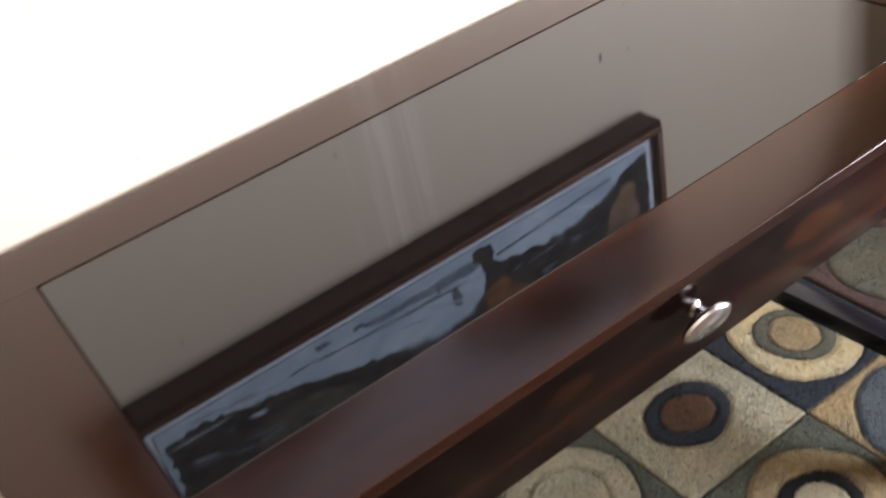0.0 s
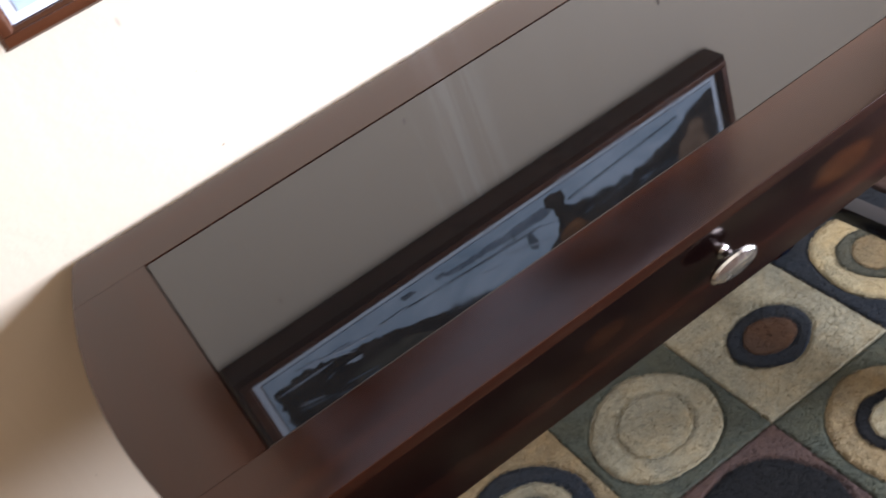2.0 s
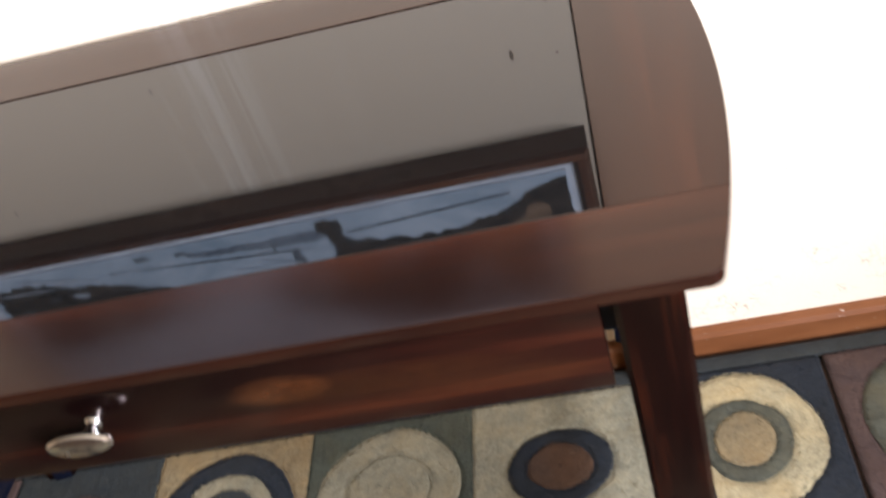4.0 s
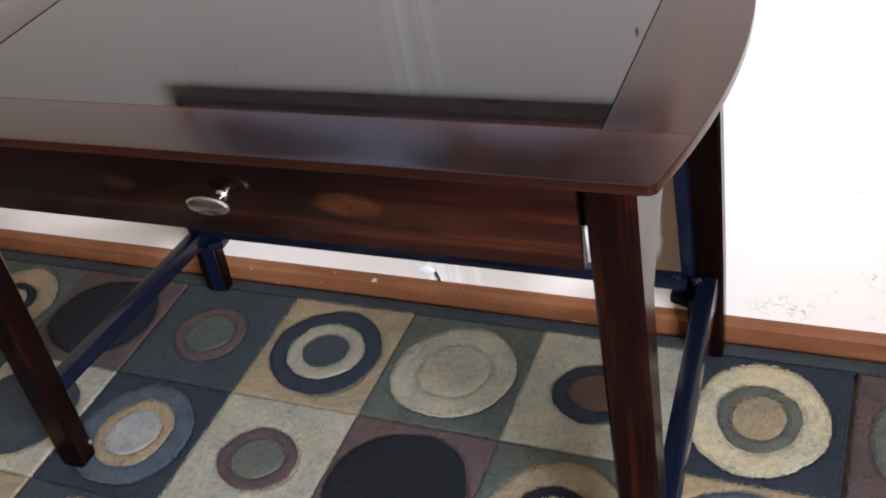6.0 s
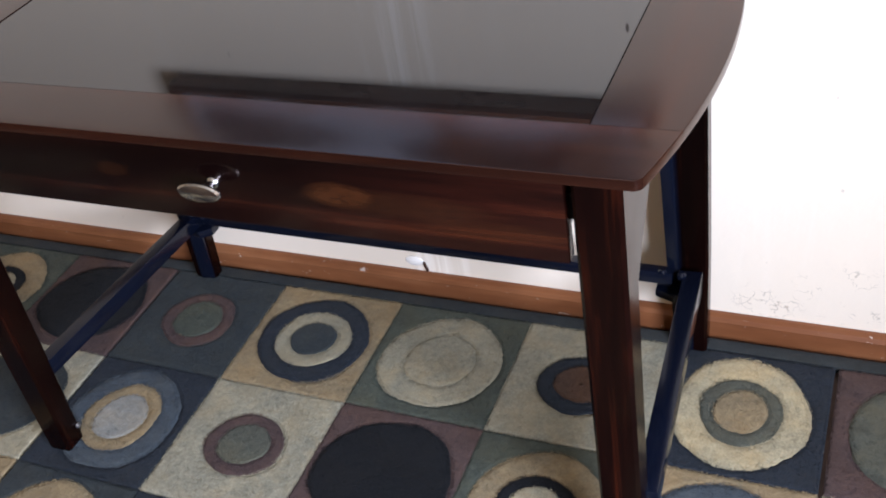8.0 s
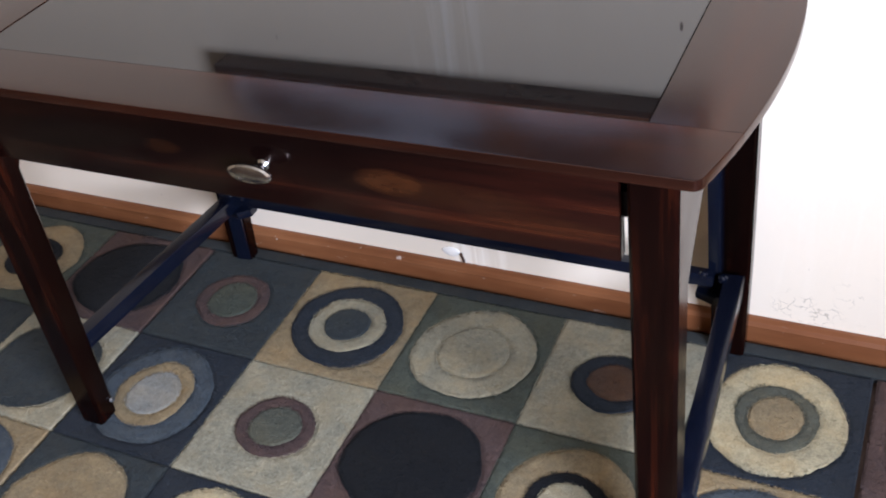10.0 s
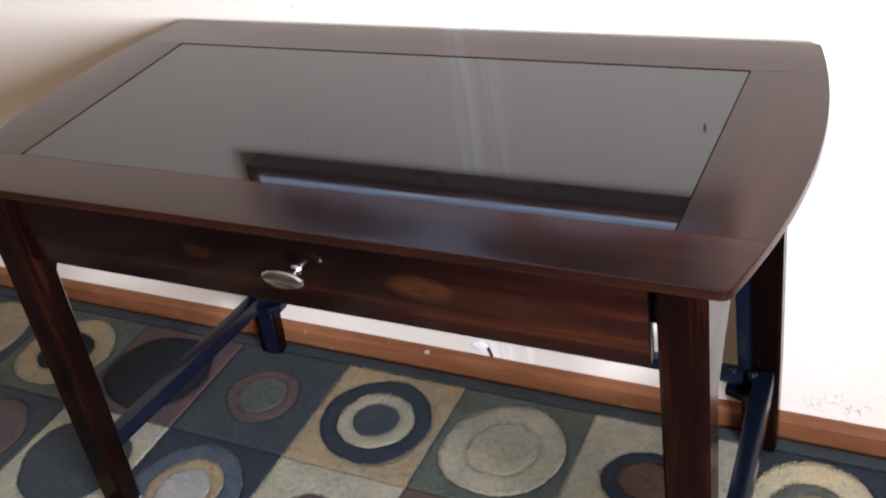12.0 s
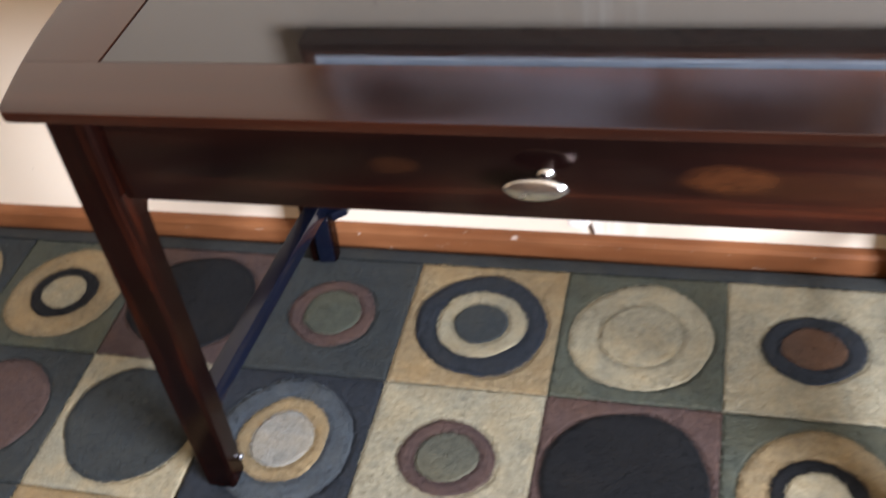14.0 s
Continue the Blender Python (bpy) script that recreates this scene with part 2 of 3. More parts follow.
def carpet(name, c):
    """Cut wool pile: fibre grain, tufts and patches that lie another way."""
    m, t, p = material("wool_" + name)
    v = coords(t, which="Object")
    info = t.nodes.new("ShaderNodeObjectInfo")
    add = t.nodes.new("ShaderNodeVectorMath")
    add.operation = "ADD"
    t.links.new(v, add.inputs[0])
    t.links.new(info.outputs["Random"], add.inputs[1])
    w = add.outputs["Vector"]
    fibre = noise_tex(t, w, 300, 4, 0.75)
    clump = noise_tex(t, w, 85, 4, 0.65)
    patch = noise_tex(t, w, 15, 5, 0.65, 0.4)
    lo, hi = tuple(x * 0.74 for x in c), tuple(min(1, x * 1.22) for x in c)
    col = mix(t, ramp(t, fibre, (0.3, (0, 0, 0)), (0.7, (1, 1, 1))), lo, hi)
    # clumps that lean another way, and old brownish stains
    col = mix(t, 1.0, col, ramp(t, clump, (0.30, (0.76, 0.76, 0.76)), (0.50, (1, 1, 1)), (0.72, (1.16, 1.15, 1.12))), "MULTIPLY")
    warm = (min(1, c[0] * 1.16), c[1] * 0.97, c[2] * 0.72)
    col = mix(t, ramp(t, patch, (0.42, (0, 0, 0)), (0.70, (0.5, 0.5, 0.5))), col, warm)
    worn = noise_tex(t, w, 14, 3, 0.5, 0.2)
    col = mix(t, 1.0, col, ramp(t, worn, (0.34, (0.86, 0.87, 0.88)), (0.66, (1.10, 1.09, 1.06))), "MULTIPLY")
    t.links.new(col, p.inputs["Base Color"])
    p.inputs["Roughness"].default_value = 0.72
    p.inputs["Specular IOR Level"].default_value = 0.13
    p.inputs["Sheen Weight"].default_value = 0.03
    p.inputs["Sheen Roughness"].default_value = 0.5
    n = bump(t, p, clump, 0.30, 0.004)
    bump(t, p, fibre, 0.35, 0.002, n)
    return m


WOOL = {n: carpet(n, c) for n, c in dict(
    cream=(0.2235, 0.2006, 0.1351), beige=(0.2092, 0.1853, 0.1220), gold=(0.1927, 0.1449, 0.0779), yellow=(0.3261, 0.2733, 0.1611),
    navy=(0.0162, 0.0191, 0.0230), slate=(0.0272, 0.0311, 0.0304), bluegrey=(0.0472, 0.0557, 0.0615), green=(0.0525, 0.0563, 0.0403),
    sage=(0.0704, 0.0696, 0.0495), plum=(0.0596, 0.0381, 0.0320), black=(0.0061, 0.0063, 0.0066), brown=(0.0659, 0.0368, 0.0218),
    ash=(0.2095, 0.1975, 0.1622), border=(0.0222, 0.0244, 0.0233)).items()}


# ---- mesh helpers ----
def finish(name, bm, mat, parent=None, label="", smooth=True, crease=20):
    me = bpy.data.meshes.new(name)
    bm.normal_update()
    bm.to_mesh(me)
    bm.free()
    if smooth:
        me.polygons.foreach_set("use_smooth", [True] * len(me.polygons))
        me.set_sharp_from_angle(angle=radians(crease))
    me.materials.append(mat)
    ob = new(name, me)
    if parent:
        ob.parent = parent
    return tagged(ob, label)


def part(name, bm, mat, parent, label="", crease=20):
    return finish(name, bm, mat, parent, label, crease=crease)


def box(bm, x0, x1, y0, y1, z0, z1, bevel=0.0, segs=2):
    vs = [bm.verts.new((x, y, z)) for x in (x0, x1) for y in (y0, y1) for z in (z0, z1)]
    fs = [bm.faces.new([vs[i] for i in q]) for q in
          ((0, 1, 3, 2), (4, 6, 7, 5), (0, 4, 5, 1), (2, 3, 7, 6), (0, 2, 6, 4), (1, 5, 7, 3))]
    if bevel:
        es = {e for f in fs for e in f.edges}
        bmesh.ops.bevel(bm, geom=list(es), offset=bevel, segments=segs, affect="EDGES", profile=0.6)
    return bm


def prism(bm, outline, axis, a0, a1, bevel=0.0, segs=2):
    """A solid whose section (two coordinates, in the order of the other axes) runs along an axis from a0 to a1."""
    def at(p, a):
        q = list(p)
        q.insert(axis, a)
        return bm.verts.new(q)
    lo, hi = [at(p, a0) for p in outline], [at(p, a1) for p in outline]
    n = len(outline)
    fs = [bm.faces.new(lo), bm.faces.new(hi[::-1])]
    fs += [bm.faces.new((lo[i], hi[i], hi[(i + 1) % n], lo[(i + 1) % n])) for i in range(n)]
    bmesh.ops.recalc_face_normals(bm, faces=fs)
    if bevel:
        es = {e for f in fs[:2] for e in f.edges}
        bmesh.ops.bevel(bm, geom=list(es), offset=bevel, segments=segs, affect="EDGES", profile=0.6)
    return bm


def bar(bm, a, b, w, h, bevel=0.002):
    """A squared bar from a to b, w wide and h high."""
    a, b = Vector(a), Vector(b)
    d = (b - a).normalized()
    side = d.cross(Vector((0, 0, 1))).normalized()
    if side.length < 0.5:
        side = Vector((1, 0, 0))
    up = side.cross(d).normalized()
    n0 = len(bm.verts)
    box(bm, -w / 2, w / 2, 0, (b - a).length, -h / 2, h / 2, bevel)
    m = Matrix((side, d, up)).transposed().to_4x4()
    m.translation = a
    bm.verts.ensure_lookup_table()
    bmesh.ops.transform(bm, matrix=m, verts=bm.verts[n0:])
    return bm


def lathe(bm, profile, segs=20, centre=(0, 0, 0), axis=2, squash=(1, 1)):
    """Turns (radius, height) pairs round an axis."""
    rings = []
    for r, h in profile:
        ring = []
        for i in range(segs):
            a = math.tau * i / segs
            p = [r * math.cos(a) * squash[0], r * math.sin(a) * squash[1]]
            p.insert(axis, h)
            ring.append(bm.verts.new([p[k] + centre[k] for k in range(3)]))
        rings.append(ring)
    fs = []
    for r0, r1 in zip(rings, rings[1:]):
        fs += [bm.faces.new((r0[i], r0[(i + 1) % segs], r1[(i + 1) % segs], r1[i])) for i in range(segs)]
    fs += [bm.faces.new(rings[0]), bm.faces.new(rings[-1])]
    bmesh.ops.recalc_face_normals(bm, faces=fs)
    return bm


def structure(name, bm, mat, label, category):
    return tagged(finish(name, bm, mat, smooth=False), label, category, kind="structure")


# ---- the room ----
T = 0.12
NIB_X, NIB_Y = 1.27, -0.33
structure("wall_north", box(bmesh.new(), ROOM_X0 - T, NIB_X, WALL_Y, WALL_Y + T, FLOOR, CEIL), wall_mat,
          "cream painted wall behind the desk, scuffed near the floor", "wall")
# out-of-view corner, added to keep window light off the north wall's right end
structure("wall_corner", box(bmesh.new(), NIB_X, ROOM_X1 + T, NIB_Y, WALL_Y + T, FLOOR, CEIL), wall_mat,
          "unseen cream wall corner added to shade the wall beside the rug", "wall")
structure("wall_west", box(bmesh.new(), ROOM_X0 - T, ROOM_X0, ROOM_Y0, WALL_Y, FLOOR, CEIL), room_paint,
          "plain tan painted side wall", "wall")
structure("wall_south", box(bmesh.new(), ROOM_X0 - T, ROOM_X1 + T, ROOM_Y0 - T, ROOM_Y0, FLOOR, CEIL), room_paint,
          "plain tan painted far wall", "wall")
bm = bmesh.new()
box(bm, ROOM_X1, ROOM_X1 + T, ROOM_Y0, WIN_Y0, FLOOR, CEIL)
box(bm, ROOM_X1, ROOM_X1 + T, WIN_Y1, NIB_Y, FLOOR, CEIL)
box(bm, ROOM_X1, ROOM_X1 + T, WIN_Y0, WIN_Y1, FLOOR, WIN_Z0)
box(bm, ROOM_X1, ROOM_X1 + T, WIN_Y0, WIN_Y1, WIN_Z1, CEIL)
structure("wall_east", bm, room_paint, "tan painted wall with a daylit window", "wall")
structure("ceiling", box(bmesh.new(), ROOM_X0 - T, ROOM_X1 + T, ROOM_Y0 - T, WALL_Y + T, CEIL, CEIL + 0.1), ceiling_mat,
          "plain tan painted ceiling", "ceiling")
floor = structure("floor", box(bmesh.new(), ROOM_X0 - T, ROOM_X1 + T, ROOM_Y0 - T, WALL_Y + T, FLOOR - 0.1, FLOOR), floor_wood,
                  "dark wooden floor round the patterned rug", "floor")

bm = bmesh.new()
for y0, y1, z0, z1 in ((WIN_Y0, WIN_Y0 + 0.05, WIN_Z0, WIN_Z1), (WIN_Y1 - 0.05, WIN_Y1, WIN_Z0, WIN_Z1),
                       (WIN_Y0 + 0.05, WIN_Y1 - 0.05, WIN_Z0, WIN_Z0 + 0.05), (WIN_Y0 + 0.05, WIN_Y1 - 0.05, WIN_Z1 - 0.05, WIN_Z1)):
    box(bm, ROOM_X1 + 0.07, ROOM_X1 + 0.11, y0, y1, z0, z1, 0.004)
structure("window_1", bm, window_paint, "white painted window frame in the wall", "window")

# skirting of orange-stained pine with a rounded top edge
SKIRT = [(WALL_Y, FLOOR), (WALL_Y, 0.036), (WALL_Y - 0.006, 0.036), (WALL_Y - 0.014, 0.032), (WALL_Y - 0.018, 0.024), (WALL_Y - 0.018, FLOOR)]
structure("baseboard", prism(bmesh.new(), SKIRT, 0, ROOM_X0, NIB_X), base_x,
          "orange-brown stained pine baseboard with paint flecks", "baseboard")


# ---- the rug ----
PITCH, RUG_X0, RUG_Y1 = 0.2795, -0.2705, 0.0
# the seams between the columns of squares, woven a little unevenly
SEAMS = [RUG_X0 + (k - 5) * PITCH for k in range(11)]
SEAMS[4:10] = [-0.551, -0.264, 0.005, 0.288, 0.559, 0.844]


def tufts(bm, spots, z, rng):
    """Single blades of wool standing on the pile, each leaning its own way."""
    for x, y in spots:
        a = rng.uniform(0, math.tau)
        dx, dy = 0.0010 * math.cos(a), 0.0010 * math.sin(a)
        lx, ly = rng.uniform(-0.0024, 0.0024), rng.uniform(-0.0024, 0.0024)
        bm.faces.new((bm.verts.new((x - dx, y - dy, z - 0.0004)), bm.verts.new((x + dx, y + dy, z - 0.0004)),
                      bm.verts.new((x + lx, y + ly, z + rng.uniform(0.0003, 0.0013)))))


def bend(seed, pointed):
    """How far a hand-carved outline strays from a true circle, by angle."""
    rng = random.Random(seed + "outline")
    p2, p3, p5, p9 = (rng.uniform(0, math.tau) for _ in range(4))

    def q(a):
        return (1 + 0.026 * math.cos(2 * a + p2) + 0.019 * math.cos(3 * a + p3) + 0.011 * math.cos(5 * a + p5) + 0.006 * math.cos(9 * a + p9)
                + pointed * (abs(math.cos(a)) ** 3 - 0.35))
    return q


def sunk(x, y, r, q, squash):
    """The depth to which the pile is shorn inside a carved outline and just round it."""
    x, y = x / squash[0], y / squash[1]
    off = math.hypot(x, y) - r * q(math.atan2(y, x)) - 0.0008
    return -0.0030 * (1.0 if off < 0 else max(0.0, 1 - (off / 0.0050) ** 2))


def pile_tile(size, seed, r, q, squash):
    """A square of cut pile with a soft, slightly ragged edge and a tufted top, shorn away round its carved round."""
    rng = random.Random(seed)
    n, h = 84, size / 2
    bm = bmesh.new()
    grid = []
    for j in range(n + 1):
        row = []
        for i in range(n + 1):
            x, y = -h + size * i / n, -h + size * j / n
            edge = min(i, j, n - i, n - j)
            z = -0.0048 if edge == 0 else -0.0008 + rng.uniform(-0.0010, 0.0006) if edge == 1 else rng.uniform(-0.0006, 0.0006)
            if edge > 1:
                z += sunk(x, y, r, q, squash)
            if edge:
                x, y = x + rng.uniform(-0.0008, 0.0008), y + rng.uniform(-0.0008, 0.0008)
            row.append(bm.verts.new((x, y, z)))
        grid.append(row)
    for j in range(n):
        for i in range(n):
            bm.faces.new((grid[j][i], grid[j][i + 1], grid[j + 1][i + 1], grid[j + 1][i]))
    rim = [grid[0][i] for i in range(n)] + [grid[j][n] for j in range(n)] + [grid[n][n - i] for i in range(n)] + [grid[n - j][0] for j in range(n)]
    low = [bm.verts.new((v.co.x, v.co.y, FLOOR + 0.003)) for v in rim]
    for i in range(len(rim)):
        k = (i + 1) % len(rim)
        bm.faces.new((low[i], low[k], rim[k], rim[i]))
    g = h - 0.0008
    spots = [(rng.uniform(-g, g), rng.uniform(-g, g)) for _ in range(30000)]
    tufts(bm, [p for p in spots if math.hypot(p[0] / squash[0], p[1] / squash[1]) > r * 1.01], 0.0, rng)
    return bm


def pile_disc(r, lift, seed, squash, q, inner):
    """A hand-carved round of pile, a little out of true, standing proud of what it lies on, with a ragged outline;
    inner is the radius and outline of the round carved into it, or None."""
    rng = random.Random(seed)
    segs, rad = 96, 22
    bm = bmesh.new()
    rows = []
    for k in range(rad + 1):
        f = k / rad
        ring = []
        for i in range(segs):
            a = math.tau * i / segs
            out = q(a)
            z = lift + rng.uniform(-0.0005, 0.0005)
            if k == rad:
                out += rng.uniform(-0.014, 0.014)
                z = lift - 0.0048
            elif k == rad - 1:
                f = 1 - rng.uniform(0.0012, 0.0030) / r
                z -= 0.0012
            x, y = r * f * out * math.cos(a) * squash[0], r * f * out * math.sin(a) * squash[1]
            if inner and k < rad - 1:
                z += 0.8 * sunk(x, y, inner[0], inner[1], squash)
            ring.append(bm.verts.new((x, y, z)))
        rows.append(ring)
    for r0, r1 in zip(rows, rows[1:]):
        for i in range(segs):
            k = (i + 1) % segs
            bm.faces.new((r0[i], r1[i], r1[k], r0[k]))
    bmesh.ops.remove_doubles(bm, verts=rows[0], dist=0.0008)
    bmesh.ops.recalc_face_normals(bm, faces=bm.faces[:])
    spots = []
    for _ in range(int(30000 * math.pi * r * r / PITCH ** 2)):
        a, f = rng.uniform(0, math.tau), 1.004 * math.sqrt(rng.random())
        if not inner or r * f > inner[0] * 1.01:
            spots.append((r * f * q(a) * math.cos(a) * squash[0], r * f * q(a) * math.sin(a) * squash[1]))
    tufts(bm, spots, lift, rng)
    return bm


# each square: ground colour, then its rounds from the outside in (colour, radius), and how far the round is drawn to points
SQUARES = {
    "ringed_gold": ("gold", (("navy", 0.116), ("beige", 0.078), ("slate", 0.047)), 0.0),
    "pale_round": ("green", (("beige", 0.121), ("beige", 0.070)), 0.0),
    "eye": ("cream", (("navy", 0.074), ("brown", 0.046)), 0.16),
    "sun": ("navy", (("yellow", 0.122), ("sage", 0.074), ("gold", 0.048)), 0.0),
    "moss": ("plum", (("sage", 0.118),), 0.0),
    "rose": ("slate", (("plum", 0.083), ("green", 0.056)), 0.03),
    "dark_round": ("plum", (("black", 0.122),), 0.0),
    "gold_ring": ("green", (("gold", 0.119), ("black", 0.069), ("beige", 0.046)), 0.0),
    "plum_round": ("slate", (("plum", 0.110),), 0.0),
    "slate_round": ("cream", (("slate", 0.124),), 0.0),
    "blue_ring": ("navy", (("bluegrey", 0.122), ("gold", 0.081), ("ash", 0.055)), 0.0),
    "plum_ring": ("cream", (("plum", 0.076), ("sage", 0.050)), 0.05),
    "blue_gold": ("gold", (("bluegrey", 0.122),), 0.0),
    "pale_slate": ("slate", (("gold", 0.120),), 0.0),
}
ROWS = (
    ("plum_ring", "pale_slate", "gold_ring", "dark_round", "rose", "ringed_gold", "pale_round", "eye", "sun", "moss"),
    ("sun", "ringed_gold", "plum_round", "slate_round", "blue_ring", "plum_ring", "dark_round", "gold_ring", "blue_gold", "plum_ring"),
    ("gold_ring", "eye", "rose", "blue_gold", "pale_slate", "sun", "slate_round", "rose", "eye", "blue_ring"),
    ("slate_round", "moss", "blue_ring", "pale_round", "dark_round", "eye", "gold_ring", "ringed_gold", "plum_round", "slate_round"),
    ("blue_gold", "plum_ring", "dark_round", "sun", "ringed_gold", "slate_round", "blue_ring", "moss", "pale_round", "rose"),
)
FIRST = -4
rug = tagged(new("rug"), "wool rug in gold, slate and plum squares with carved rounds", "rug")
rug.location = (0, 0, 0)
bm = bmesh.new()
X0, X1 = RUG_X0 + (FIRST - 1) * PITCH - 0.022, RUG_X0 + (FIRST + 9) * PITCH + 0.022
Y0 = RUG_Y1 - len(ROWS) * PITCH - 0.022
for a, b, c, d in ((X0, X1, RUG_Y1 + 0.002, RUG_Y1 + 0.030), (X0, X1, Y0, Y0 + 0.020),
                   (X0, X0 + 0.020, Y0 + 0.021, RUG_Y1 + 0.001), (X1 - 0.020, X1, Y0 + 0.021, RUG_Y1 + 0.001)):
    box(bm, a, b, c, d, FLOOR, -0.001, 0.004)
part("border", bm, WOOL["border"], rug, "dark grey wool edge")
squares = {}
for j, row in enumerate(ROWS):
    for i, kind in enumerate(row):
        ground, rounds, pointed = SQUARES[kind]
        x, y = (SEAMS[i] + SEAMS[i + 1]) / 2, RUG_Y1 - (j + 0.5) * PITCH
        if kind not in squares:
            rng = random.Random(kind + "shape")
            squash = (rng.uniform(0.94, 1.03), rng.uniform(0.92, 1.02))
            outlines = [(r, bend(kind + c, pointed)) for c, r in rounds]
            sq = part("square", pile_tile(PITCH - 0.0016, kind, *outlines[0], squash), WOOL[ground], rug, crease=75)
            lift = 0.0014
            for k, (c, r) in enumerate(rounds):
                inner = outlines[k + 1] if k + 1 < len(rounds) else None
                part("round", pile_disc(r, lift, kind + c, squash, outlines[k][1], inner), WOOL[c], sq, crease=75)
                lift += 0.0008
            squares[kind] = sq
            sq.location = (x, y, 0)
        else:
            copy_thing(squares[kind], pose(x, y, 0, 0, 0, 0))
# ---- the desk ----
H = 0.76
desk = tagged(new("writing_desk"), "dark mahogany writing desk with a black glass inlay and bowed ends", "desk")
TX0, TX1, TY0, TY1, BOW, THICK = -0.490, 0.651, -0.545, 0.050, 0.044, 0.014
IX0, IX1, IY0, IY1 = -0.415, 0.575, -0.450, -0.047


def end_x(y, right):
    """Where the bowed end of the top runs at y, with a rounded corner at the front and back."""
    f = 2 * (y - TY0) / (TY1 - TY0) - 1
    r, near = 0.009, min(y - TY0, TY1 - y)
    cut = r - math.sqrt(max(0.0, r * r - (r - near) ** 2)) if near < r else 0.0
    b = BOW * (1 - f * f) - cut
    return TX1 + b if right else TX0 - b


def board(outline):
    """A board of the top: its outer edges rounded over, its joints close."""
    bm = prism(bmesh.new(), outline, 2, H - THICK, H)

    def outer(v):
        x, y = v.co.x, v.co.y
        return min(abs(y - TY0), abs(y - TY1), abs(x - end_x(y, False)), abs(x - end_x(y, True))) < 1e-5
    es = [e for e in bm.edges if abs(e.verts[0].co.z - e.verts[1].co.z) < 1e-6 and all(outer(v) for v in e.verts)
          and not (e.verts[0].co.x * e.verts[1].co.x < 0 and min(abs(e.verts[0].co.y - TY0), abs(e.verts[0].co.y - TY1)) > 1e-5)]
    bmesh.ops.bevel(bm, geom=es, offset=0.0017, segments=3, affect="EDGES", profile=0.6)
    return bm


def strip(y0, y1, n):
    ys = [y0 + (y1 - y0) * i / n for i in range(n + 1)]
    if y0 == TY0:
        ys[1:1] = [y0 + d for d in (0.0006, 0.002, 0.004, 0.0065)]
    if y1 == TY1:
        ys[-1:-1] = [y1 - d for d in (0.0065, 0.004, 0.002, 0.0006)]
    return [(end_x(y, False), y) for y in ys] + [(end_x(y, True), y) for y in reversed(ys)]


GAP = 0.0003
part("front_rail", board(strip(TY0, IY0 - GAP, 8)), top_x, desk, crease=12)
part("back_rail", board(strip(IY1 + GAP, TY1, 8)), top_x, desk, crease=12)
ys = [IY0 + GAP + (IY1 - IY0 - 2 * GAP) * i / 20 for i in range(21)]
part("end_board", board([(end_x(y, False), y) for y in ys] + [(IX0, ys[-1]), (IX0, ys[0])]), top_y, desk, crease=12)
part("end_board", board([(end_x(y, True), y) for y in ys] + [(IX1, ys[-1]), (IX1, ys[0])]), top_y, desk, crease=12)
part("glass_inlay", box(bmesh.new(), IX0 + 0.0012, IX1 - 0.0012, IY0 + 0.0012, IY1 - 0.0012, H - 0.008, H - 0.0012, 0.0012, 1),
     glass_mat, desk, "black glass panel set in the top")
part("inlay_support", box(bmesh.new(), IX0 - 0.004, IX1 + 0.004, IY0 - 0.004, IY1 + 0.004, H - THICK - 0.006, H - THICK - 0.0005), drawer_wood, desk)


def leg(x_top, x_bot, y_top, y_bot, front, width=0.057, depth=0.040, flare=0.075):
    """A tapered leg that splays and swells into a bracket under the top."""
    top, low = H - THICK - 0.0005, 0.0015 if front else 0.006
    sgn = 1 if front else -1
    bm = bmesh.new()
    rows = []
    for k in range(25):
        f = k / 24
        z = low + (top - low) * f
        cx, cy = x_bot + (x_top - x_bot) * f, y_bot + (y_top - y_bot) * f
        w = width * (0.87 + 0.13 * min(1.0, f / 0.28) ** 0.7)
        d = depth * (0.80 + 0.20 * f)
        swell = flare * max(0.0, (f - 0.75) / 0.25) ** 1.15
        y0, y1 = cy - sgn * d / 2, cy + sgn * (d / 2 + swell)
        c = 0.005
        sec = [(cx - w / 2 + c, y0), (cx + w / 2 - c, y0), (cx + w / 2, y0 + sgn * c), (cx + w / 2, y1 - sgn * c),
               (cx + w / 2 - c, y1), (cx - w / 2 + c, y1), (cx - w / 2, y1 - sgn * c), (cx - w / 2, y0 + sgn * c)]
        rows.append([bm.verts.new((x, y, z)) for x, y in sec])
    fs = []
    for r0, r1 in zip(rows, rows[1:]):
        fs += [bm.faces.new((r0[i], r0[(i + 1) % 8], r1[(i + 1) % 8], r1[i])) for i in range(8)]
    fs += [bm.faces.new(rows[0]), bm.faces.new(rows[-1])]
    bmesh.ops.recalc_face_normals(bm, faces=fs)
    return bm


def glide(x, y):
    return lathe(bmesh.new(), ((0.010, 0.0004), (0.015, 0.0022), (0.016, 0.0060), (0.013, 0.0105), (0.006, 0.0128)), 20, (x, y, 0))


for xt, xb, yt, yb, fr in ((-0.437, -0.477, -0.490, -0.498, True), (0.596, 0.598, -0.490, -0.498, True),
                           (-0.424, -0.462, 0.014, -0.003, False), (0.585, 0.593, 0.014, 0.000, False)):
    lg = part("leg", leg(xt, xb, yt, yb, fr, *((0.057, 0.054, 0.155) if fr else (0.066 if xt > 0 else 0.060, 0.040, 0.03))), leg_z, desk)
    if not fr:
        part("glide", glide(xb - 0.008, yb + 0.002), screw_steel, lg, "dull metal floor glide")

